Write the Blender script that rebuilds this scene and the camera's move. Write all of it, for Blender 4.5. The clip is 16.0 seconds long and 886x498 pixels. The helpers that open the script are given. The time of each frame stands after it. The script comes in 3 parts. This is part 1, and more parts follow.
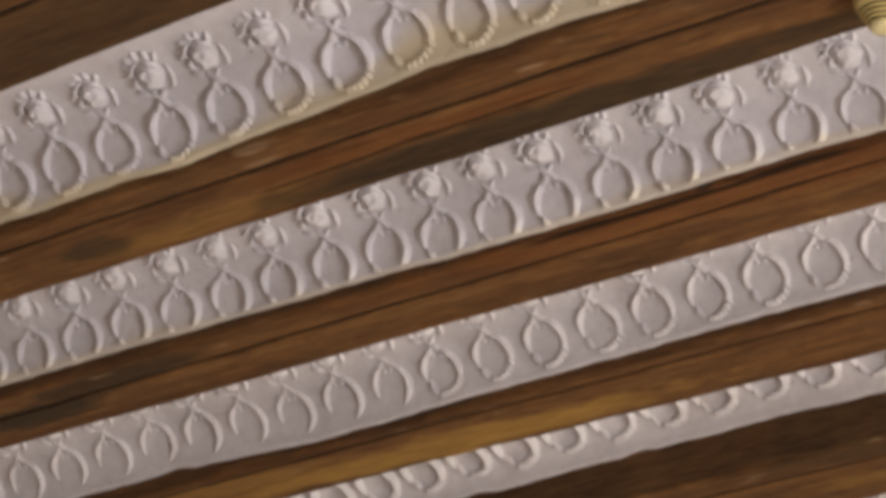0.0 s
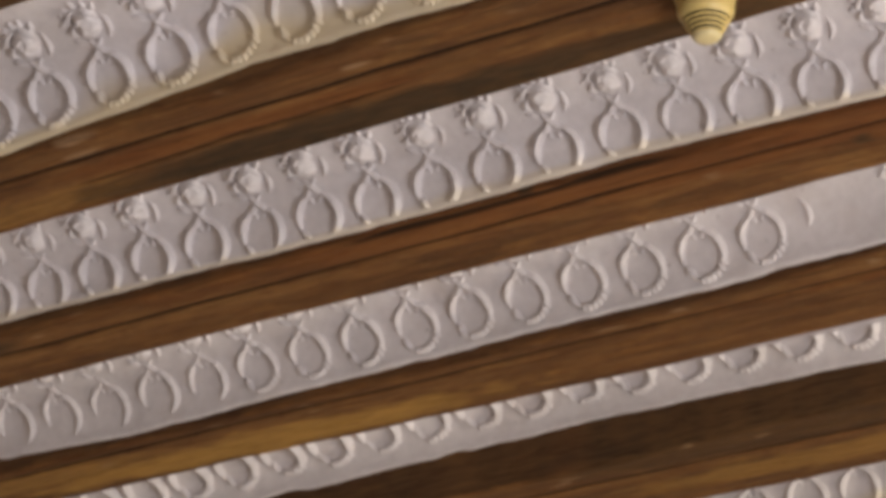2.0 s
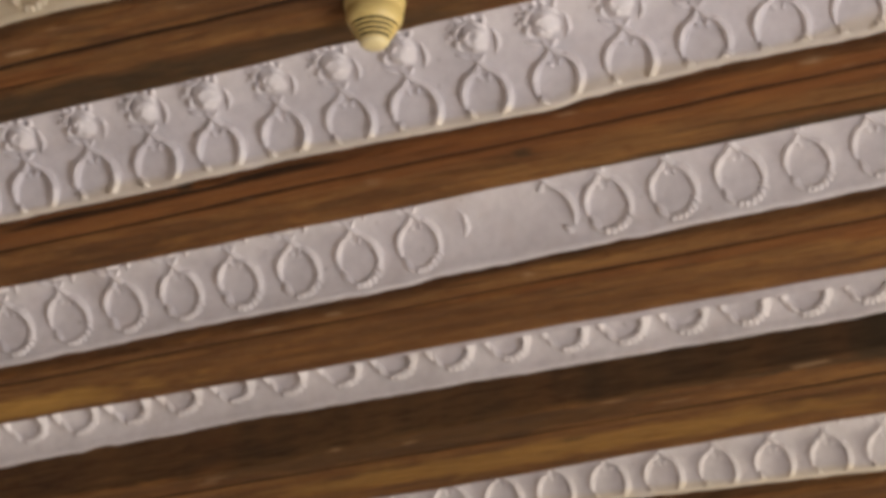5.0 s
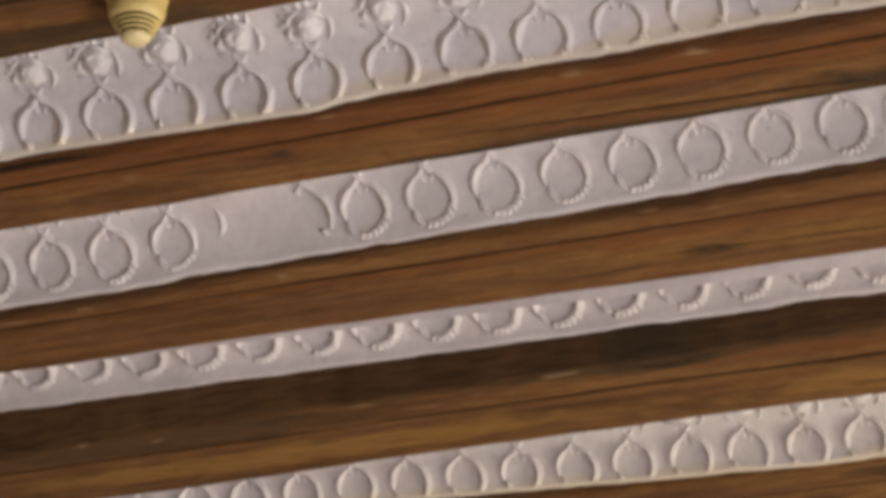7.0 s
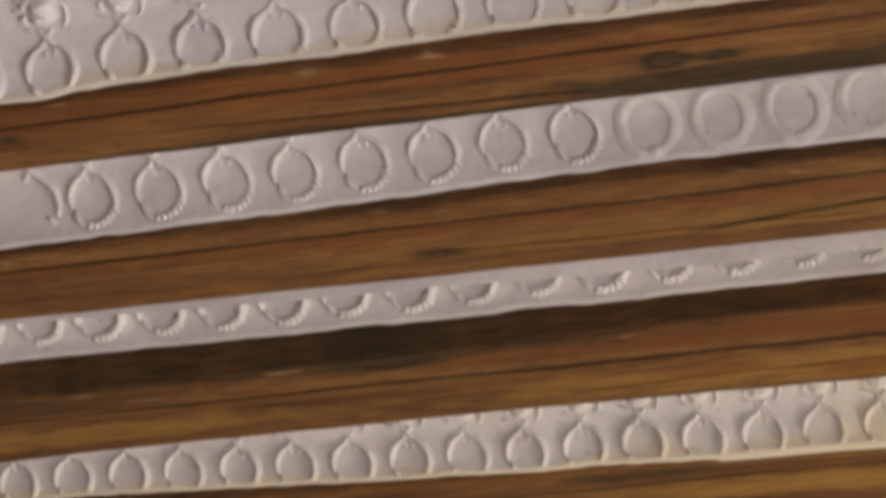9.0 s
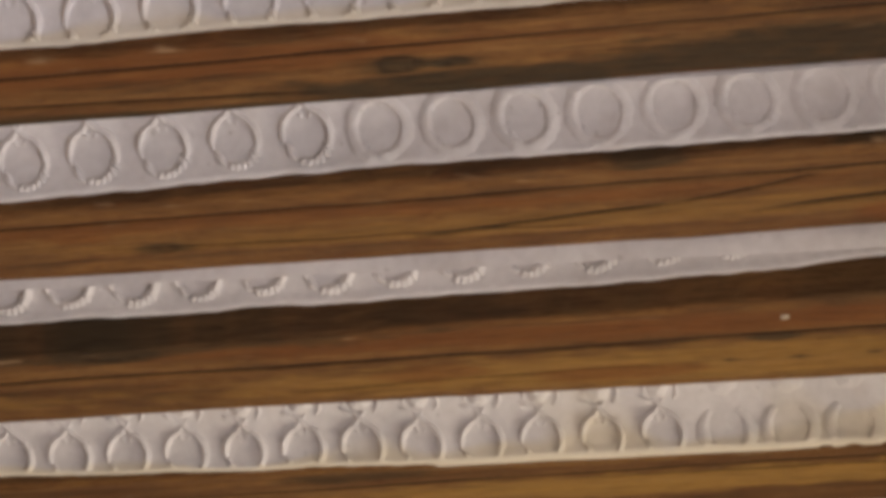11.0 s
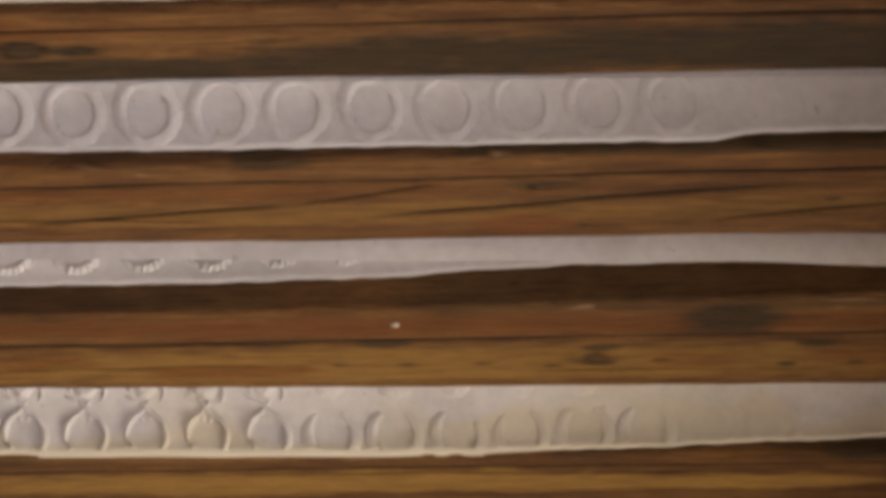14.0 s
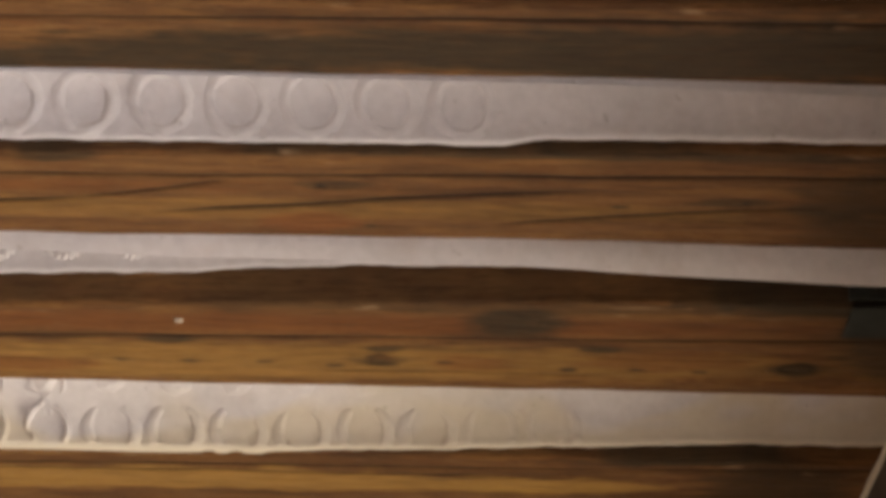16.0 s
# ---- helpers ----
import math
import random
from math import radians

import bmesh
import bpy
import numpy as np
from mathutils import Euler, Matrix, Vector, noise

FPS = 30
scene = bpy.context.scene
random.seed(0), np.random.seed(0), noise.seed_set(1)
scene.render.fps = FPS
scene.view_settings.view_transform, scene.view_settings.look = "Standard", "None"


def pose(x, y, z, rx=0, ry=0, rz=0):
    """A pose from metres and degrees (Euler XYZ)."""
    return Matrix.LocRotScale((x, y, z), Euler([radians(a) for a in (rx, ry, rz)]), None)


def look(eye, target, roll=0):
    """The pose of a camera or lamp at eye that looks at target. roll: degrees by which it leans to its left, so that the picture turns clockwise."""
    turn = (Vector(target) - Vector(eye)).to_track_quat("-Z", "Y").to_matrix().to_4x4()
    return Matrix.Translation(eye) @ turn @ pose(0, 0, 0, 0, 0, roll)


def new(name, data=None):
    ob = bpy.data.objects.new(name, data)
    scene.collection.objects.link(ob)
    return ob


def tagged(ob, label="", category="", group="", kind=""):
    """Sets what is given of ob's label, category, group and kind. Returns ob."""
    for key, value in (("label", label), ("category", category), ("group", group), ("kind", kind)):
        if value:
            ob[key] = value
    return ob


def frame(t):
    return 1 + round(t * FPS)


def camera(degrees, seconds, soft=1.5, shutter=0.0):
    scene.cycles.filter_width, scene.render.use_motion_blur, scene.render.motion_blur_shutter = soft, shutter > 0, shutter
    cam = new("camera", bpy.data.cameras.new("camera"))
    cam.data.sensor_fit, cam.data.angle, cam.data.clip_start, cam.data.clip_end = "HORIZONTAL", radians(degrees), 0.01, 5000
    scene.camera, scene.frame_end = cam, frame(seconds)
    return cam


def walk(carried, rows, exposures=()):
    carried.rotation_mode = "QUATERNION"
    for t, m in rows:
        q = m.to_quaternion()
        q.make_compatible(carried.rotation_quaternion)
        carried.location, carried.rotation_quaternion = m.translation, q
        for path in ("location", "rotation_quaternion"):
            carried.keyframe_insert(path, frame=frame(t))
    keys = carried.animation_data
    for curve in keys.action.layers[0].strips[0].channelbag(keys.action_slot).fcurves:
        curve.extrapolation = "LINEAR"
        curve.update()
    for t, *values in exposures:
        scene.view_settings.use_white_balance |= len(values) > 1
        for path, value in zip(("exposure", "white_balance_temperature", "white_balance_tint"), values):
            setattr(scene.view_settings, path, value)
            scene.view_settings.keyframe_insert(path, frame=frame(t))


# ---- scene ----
EYE = Vector((0.0, 0.0, 1.5))          # tripod head in the room's corner
SOFFIT = 3.4                           # underside of the beams

# ---- camera: a slow pan on a tripod, long lens ----
cam = camera(15.67, 16.0, soft=4.7)
# seconds, pan to the right, tilt up, lean (degrees)
PATH = [
    (0.0, -34.741, 24.572, -0.113), (0.5, -33.998, 24.549, -0.116), (1.0, -33.175, 24.539, -0.12),
    (1.5, -32.285, 24.542, -0.12), (2.0, -31.212, 24.545, -0.115), (2.5, -30.064, 24.542, -0.12),
    (3.0, -28.893, 24.543, -0.119), (3.5, -27.864, 24.544, -0.115), (4.0, -26.728, 24.546, -0.115),
    (6.5, -21.023, 24.585, -0.118), (7.0, -19.726, 24.6, -0.12), (7.5, -18.566, 24.592, -0.115),
    (8.0, -17.218, 24.575, -0.11), (8.5, -15.84, 24.572, -0.116), (9.0, -14.40, 24.567, -0.119),
    (9.5, -13.02, 24.57, -0.12), (10.0, -11.56, 24.569, -0.112), (12.5, -5.533, 24.571, -0.113),
    (13.0, -4.17, 24.568, -0.115), (13.5, -2.866, 24.568, -0.118), (14.0, -1.53, 24.567, -0.12),
    (14.5, -0.313, 24.567, -0.12), (15.0, 0.833, 24.566, -0.118), (15.5, 1.838, 24.563, -0.116),
    (16.0, 2.648, 24.554, -0.12)]


def aim(pan, tilt, lean):
    a, b = radians(pan), radians(tilt)
    way = Vector((math.sin(a) * math.cos(b), math.cos(a) * math.cos(b), math.sin(b)))
    return look(EYE, EYE + way * 4, lean)


walk(cam, [(t, aim(p, q, r)) for t, p, q, r in PATH], [(0.0, 0.03), (2.0, -0.03), (5.0, -0.03), (10.0, -0.20), (13.5, -0.20), (16.0, 0.12)])

# ---- light: daylight from a window in the right-hand wall, below the ceiling ----
WALL_X = 0.975                         # inner face of the right-hand wall
world = bpy.data.worlds.new("sky")
world.use_nodes = True
scene.world = world
wn = world.node_tree.nodes
sky = wn.new("ShaderNodeTexSky")
sky.sky_type, sky.sun_disc, sky.sun_elevation, sky.sun_rotation = "NISHITA", False, radians(40), radians(120)
world.node_tree.links.new(sky.outputs["Color"], wn["Background"].inputs["Color"])
wn["Background"].inputs["Strength"].default_value = 0.12


def window_light(name, place, target, wide, high, watts, colour):
    data = bpy.data.lights.new(name, "AREA")
    data.shape, data.size, data.size_y, data.energy, data.color = "RECTANGLE", wide, high, watts, colour
    ob = new(name, data)
    ob.matrix_world = look(place, target)
    return ob


window_light("window_light", (WALL_X + 0.20, 4.45, 1.2), (-3, 4.45, 1.2), 1.4, 1.4, 88, (1.0, 0.90, 0.73))
# Only one window is inferred; this second lamp is added to balance the bays.
window_light("added_front_light", (WALL_X + 0.27, 1.8, 1.3), (-3, 1.8, 1.3), 1.0, 1.5, 100, (0.98, 0.955, 1.0))


# ---- materials ----
def nodes_of(name):
    m = bpy.data.materials.new(name)
    m.use_nodes = True
    t = m.node_tree
    return m, t, t.nodes["Principled BSDF"]


def add(t, kind, **values):
    n = t.nodes.new(kind)
    for key, value in values.items():
        n.inputs[key].default_value = value
    return n


def ramp(t, stops, source):
    n = t.nodes.new("ShaderNodeValToRGB")
    e = n.color_ramp.elements
    e[0].position, e[0].color = stops[0][0], (*stops[0][1], 1)
    e[1].position, e[1].color = stops[-1][0], (*stops[-1][1], 1)
    for p, c in stops[1:-1]:
        e.new(p).color = (*c, 1)
    t.links.new(source, n.inputs["Fac"])
    return n.outputs["Color"]


def blend(t, fac, a, b, how="MIX"):
    n = t.nodes.new("ShaderNodeMix")
    n.data_type, n.blend_type = "RGBA", how
    for socket, value in ((n.inputs[0], fac), (n.inputs[6], a), (n.inputs[7], b)):
        if isinstance(value, bpy.types.NodeSocket):
            t.links.new(value, socket)
        else:
            socket.default_value = value if isinstance(value, float) else (*value, 1)
    return n.outputs[2]


def stretched(t, scale, offset=None):
    c = t.nodes.new("ShaderNodeTexCoord")
    m = t.nodes.new("ShaderNodeMapping")
    m.inputs["Scale"].default_value = scale
    t.links.new(c.outputs["Object"], m.inputs["Vector"])
    if offset:
        t.links.new(offset, m.inputs["Location"])
    return m.outputs["Vector"]


def noise_of(t, vector, scale, detail=4.0, rough=0.55, distort=0.0):
    n = add(t, "ShaderNodeTexNoise", Scale=scale, Detail=detail, Roughness=rough, Distortion=distort)
    t.links.new(vector, n.inputs["Vector"])
    return n.outputs["Fac"]


def attribute(t, name):
    n = t.nodes.new("ShaderNodeAttribute")
    n.attribute_name = name
    return n.outputs["Fac"]


def bump(t, bsdf, height, strength, distance):
    n = add(t, "ShaderNodeBump", Strength=strength, Distance=distance)
    t.links.new(height, n.inputs["Height"])
    t.links.new(n.outputs["Normal"], bsdf.inputs["Normal"])


def wood_material():
    m, t, b = nodes_of("old_pine")
    fine = noise_of(t, stretched(t, (3.6, 60, 60)), 3.0, 6, 0.65, 0.5)
    broad = noise_of(t, stretched(t, (0.8, 9, 9)), 2.0, 3, 0.5, 0.6)
    blot = noise_of(t, stretched(t, (1.6, 6, 6)), 3.0, 5, 0.6)
    base = ramp(t, [(0.28, (0.084, 0.038, 0.015)), (0.45, (0.150, 0.069, 0.024)), (0.58, (0.205, 0.098, 0.033)), (0.75, (0.265, 0.138, 0.047))], broad)
    grain = ramp(t, [(0.30, (0.52, 0.47, 0.43)), (0.47, (0.88, 0.86, 0.83)), (0.70, (1.28, 1.26, 1.22))], fine)
    gold = noise_of(t, stretched(t, (2.6, 13, 13)), 2.4, 5, 0.6, 0.8)
    base = blend(t, ramp(t, [(0.48, (0, 0, 0)), (0.70, (0.65, 0.65, 0.65))], gold), base, (0.29, 0.142, 0.042))
    patch = noise_of(t, stretched(t, (8, 24, 24)), 2.0, 6, 0.68, 1.4)
    base = blend(t, ramp(t, [(0.50, (0, 0, 0)), (0.66, (0.7, 0.7, 0.7))], patch), base, (0.130, 0.046, 0.013))
    base = blend(t, ramp(t, [(0.30, (0.5, 0.5, 0.5)), (0.42, (0, 0, 0))], patch), base, (0.26, 0.150, 0.056))
    fleck = noise_of(t, stretched(t, (26, 70, 70)), 2.0, 3, 0.6, 0.6)
    base = blend(t, ramp(t, [(0.62, (0, 0, 0)), (0.72, (0.6, 0.6, 0.6))], fleck), base, (0.070, 0.030, 0.012))
    c = blend(t, 1.0, base, grain, "MULTIPLY")
    streak = noise_of(t, stretched(t, (1.5, 40, 40)), 2.2, 4, 0.55, 0.5)
    c = blend(t, ramp(t, [(0.62, (0, 0, 0)), (0.70, (0.36, 0.36, 0.36))], streak), c, (0.045, 0.022, 0.010))
    c = blend(t, ramp(t, [(0.56, (0, 0, 0)), (0.75, (0.5, 0.5, 0.5))], blot), c, (0.060, 0.034, 0.018))
    c = blend(t, attribute(t, "ochre"), c, blend(t, 1.0, (0.43, 0.242, 0.062), grain, "MULTIPLY"))
    c = blend(t, attribute(t, "rust"), c, blend(t, 1.0, (0.195, 0.066, 0.016), grain, "MULTIPLY"))
    # dark mixes in real stains, and shade on sides and wall ends
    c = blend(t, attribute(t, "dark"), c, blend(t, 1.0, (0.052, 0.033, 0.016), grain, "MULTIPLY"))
    c = blend(t, attribute(t, "pale"), c, blend(t, 1.0, (0.40, 0.26, 0.15), grain, "MULTIPLY"))
    c = blend(t, attribute(t, "crack"), c, (0.020, 0.010, 0.005))
    t.links.new(c, b.inputs["Base Color"])
    b.inputs["Roughness"].default_value = 0.68
    b.inputs["Specular IOR Level"].default_value = 0.22
    bump(t, b, blend(t, 0.35, fine, patch), 0.75, 0.006)
    return m


def plaster_material():
    m, t, b = nodes_of("limewashed_plaster")
    v = stretched(t, (1, 1, 1))
    small, large = noise_of(t, v, 60, 5, 0.6), noise_of(t, v, 5, 4, 0.55)
    c = ramp(t, [(0.3, (0.66, 0.625, 0.625)), (0.6, (0.80, 0.76, 0.765))], large)
    c = blend(t, 0.35, c, ramp(t, [(0.35, (0.64, 0.60, 0.60)), (0.62, (0.84, 0.80, 0.805))], small))
    spots = ramp(t, [(0.66, (0, 0, 0)), (0.74, (0.7, 0.7, 0.7))], noise_of(t, v, 26, 3, 0.5))
    specks = ramp(t, [(0.70, (0, 0, 0)), (0.76, (0.55, 0.55, 0.55))], noise_of(t, v, 75, 2, 0.5))
    c = blend(t, specks, c, (0.40, 0.36, 0.33))
    c = blend(t, ramp(t, [(0.55, (0, 0, 0)), (0.72, (0.35, 0.35, 0.35))], noise_of(t, v, 11, 4, 0.6)), c, (0.60, 0.52, 0.48))
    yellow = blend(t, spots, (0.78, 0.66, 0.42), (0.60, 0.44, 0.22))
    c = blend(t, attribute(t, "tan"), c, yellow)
    t.links.new(c, b.inputs["Base Color"])
    b.inputs["Roughness"].default_value = 0.8
    bump(t, b, blend(t, 0.4, small, large), 0.45, 0.005)
    return m


def plain_material(name, colour, rough, metal=0.0, spread=0.15, scale=30.0):
    m, t, b = nodes_of(name)
    n = noise_of(t, stretched(t, (1, 1, 1)), scale, 4)
    low, high = [c * (1 - spread) for c in colour], [min(1.0, c * (1 + spread)) for c in colour]
    t.links.new(ramp(t, [(0.35, low), (0.65, high)], n), b.inputs["Base Color"])
    b.inputs["Roughness"].default_value, b.inputs["Metallic"].default_value = rough, metal
    bump(t, b, n, 0.1, 0.002)
    return m


WOOD, PLASTER = wood_material(), plaster_material()
WALL = plain_material("painted_wall", (0.60, 0.57, 0.53), 0.85, 0, 0.06, 6)
FLOOR = plain_material("clay_floor", (0.36, 0.26, 0.19), 0.6, 0, 0.2, 9)
CREAM = plain_material("cream_plastic", (0.72, 0.55, 0.20), 0.42, 0, 0.05, 40)
PALE = plain_material("pale_plastic", (0.76, 0.64, 0.34), 0.4, 0, 0.05, 40)
SLOT = plain_material("slot_black", (0.02, 0.016, 0.012), 0.7)
IRON = plain_material("dark_iron", (0.022, 0.026, 0.022), 0.55, 0.3, 0.3, 40)
STEEL = plain_material("bright_nail", (0.60, 0.52, 0.42), 0.45, 0.3)
CORD = plain_material("pale_cable", (0.62, 0.55, 0.44), 0.6)
DARKWOOD = plain_material("smoked_timber", (0.06, 0.038, 0.022), 0.65, 0, 0.4, 14)


# ---- helpers for meshes ----
def mesh_ob(name, verts, faces, material, parent=None, smooth=True, label="", attrs=None):
    me = bpy.data.meshes.new(name)
    me.from_pydata([tuple(v) for v in verts], [], faces)
    for key, values in (attrs or {}).items():
        a = me.attributes.new(key, "FLOAT", "POINT")
        a.data.foreach_set("value", np.asarray(values, dtype=np.float32))
    me.materials.append(material)
    if smooth:
        me.polygons.foreach_set("use_smooth", [True] * len(me.polygons))
    me.update()
    ob = new(name, me)
    if parent is not None:
        ob.parent = parent
        ob.matrix_parent_inverse = parent.matrix_world.inverted()
    return tagged(ob, label)


def grid_faces(nu, nv, closed_v=False, start=0):
    out = []
    for i in range(nu - 1):
        for j in range(nv if closed_v else nv - 1):
            k = (j + 1) % nv
            out.append((start + i * nv + j, start + i * nv + k, start + (i + 1) * nv + k, start + (i + 1) * nv + j))
    return out


def box(name, lo, hi, material, parent=None, bevel=0.0, label=""):
    bm = bmesh.new()
    bmesh.ops.create_cube(bm, size=1)
    for v in bm.verts:
        v.co = Vector([(a + b) / 2 + (b - a) * c for a, b, c in zip(lo, hi, v.co)])
    if bevel:
        bmesh.ops.bevel(bm, geom=bm.edges[:], offset=bevel, segments=2, affect="EDGES", profile=0.5)
    me = bpy.data.meshes.new(name)
    bm.to_mesh(me)
    bm.free()
    me.materials.append(material)
    ob = new(name, me)
    if parent is not None:
        ob.parent = parent
        ob.matrix_parent_inverse = parent.matrix_world.inverted()
    return tagged(ob, label)


def wob(x, seed, scale=1.0):
    return noise.noise(Vector((x * scale, seed * 7.31, seed * 1.7)))


# ---- room shell ----
X0, Y0, Y1, TOP = -5.6, -2.6, 6.6, 3.75
tagged(box("floor", (X0 - 0.2, Y0 - 0.2, -0.12), (WALL_X + 0.3, Y1 + 0.2, 0.0), FLOOR), "worn terracotta clay floor of the room", "floor", kind="structure")
tagged(box("ceiling", (X0 - 0.2, Y0 - 0.2, TOP), (WALL_X + 0.3, Y1 + 0.2, TOP + 0.15), WALL), "plain ceiling slab above the beams", "ceiling", kind="structure")
tagged(box("wall_west", (X0 - 0.2, Y0, 0), (X0, Y1, TOP), WALL), "plain pale plastered wall", "wall", kind="structure")
tagged(box("wall_south", (X0 - 0.2, Y0 - 0.2, 0), (WALL_X + 0.3, Y0, TOP), WALL), "plain pale plastered wall", "wall", kind="structure")
tagged(box("wall_north", (X0 - 0.2, Y1, 0), (WALL_X + 0.3, Y1 + 0.2, TOP), WALL), "plain pale plastered wall", "wall", kind="structure")
# The first opening is added for the front lamp; neither is in view.
WINS = ((1.25, 2.35, 0.5, 2.1), (3.7, 5.2, 0.45, 1.95))   # openings in the right-hand wall: y from, y to, z from, z to


def wall_with_window():
    me = bpy.data.meshes.new("wall_east")
    bm = bmesh.new()
    slabs, at = [], Y0
    for y0, y1, z0, z1 in WINS:
        slabs += [((at, 0), (y0, TOP)), ((y0, 0), (y1, z0)), ((y0, z1), (y1, TOP))]
        at = y1
    for lo, hi in slabs + [((at, 0), (Y1, TOP))]:
        made = bmesh.ops.create_cube(bm, size=1)["verts"]
        for v in made:
            v.co = Vector((WALL_X + 0.15 + 0.3 * v.co.x, (lo[0] + hi[0]) / 2 + (hi[0] - lo[0]) * v.co.y, (lo[1] + hi[1]) / 2 + (hi[1] - lo[1]) * v.co.z))
    bm.to_mesh(me)
    bm.free()
    me.materials.append(WALL)
    tagged(new("wall_east", me), "plastered end wall that carries the beams", "wall", kind="structure")


wall_with_window()

# ---- beams: front and back edges as lines y = a + b x, groove line, stains ----
FAR_X = -4.7
BEAMS = {
    "a": dict(front=(2.38, -0.045), back=(2.58, -0.045), groove=(2.43, -0.045)),
    "b": dict(front=(2.894, -0.047), back=((-4.7, 3.228), (-3.0, 3.2005), (-2.6, 3.195), (-2.2, 3.192), (-1.65, 3.182), (-1.2, 3.170), (0.95, 3.135)), groove=(3.0256, -0.0145)),
    "c": dict(front=(3.4434, -0.014), back=((-4.7, 3.6616), (0.4, 3.6295), (0.95, 3.641)), groove=(3.4836, -0.0211)),
    "d": dict(front=(3.8554, -0.0311), back=((-4.7, 4.099), (0.3, 4.1245), (0.95, 4.148)), groove=(3.9234, -0.0168)),
    "e": dict(front=(4.3575, -0.0335), back=((-4.7, 4.70), (-2.1, 4.674), (-1.6, 4.661), (-1.0, 4.6605), (0.95, 4.695)), groove=(4.4813, -0.0118)),
    "f": dict(front=(4.970, 0.0193), back=(5.25, 0.02), groove=(5.0301, -0.0102)),
}


def line(edge, x):
    """Edge of a beam at x: a straight line (a, b), or bent through (x, y) places."""
    if isinstance(edge[0], tuple):
        return float(np.interp(x, [p[0] for p in edge], [p[1] for p in edge]))
    return edge[0] + edge[1] * x


def front_y(key, x):
    seed = ord(key)
    return line(BEAMS[key]["front"], x) + 0.006 * wob(x, seed, 2.3) + 0.003 * wob(x, seed + 1, 9)


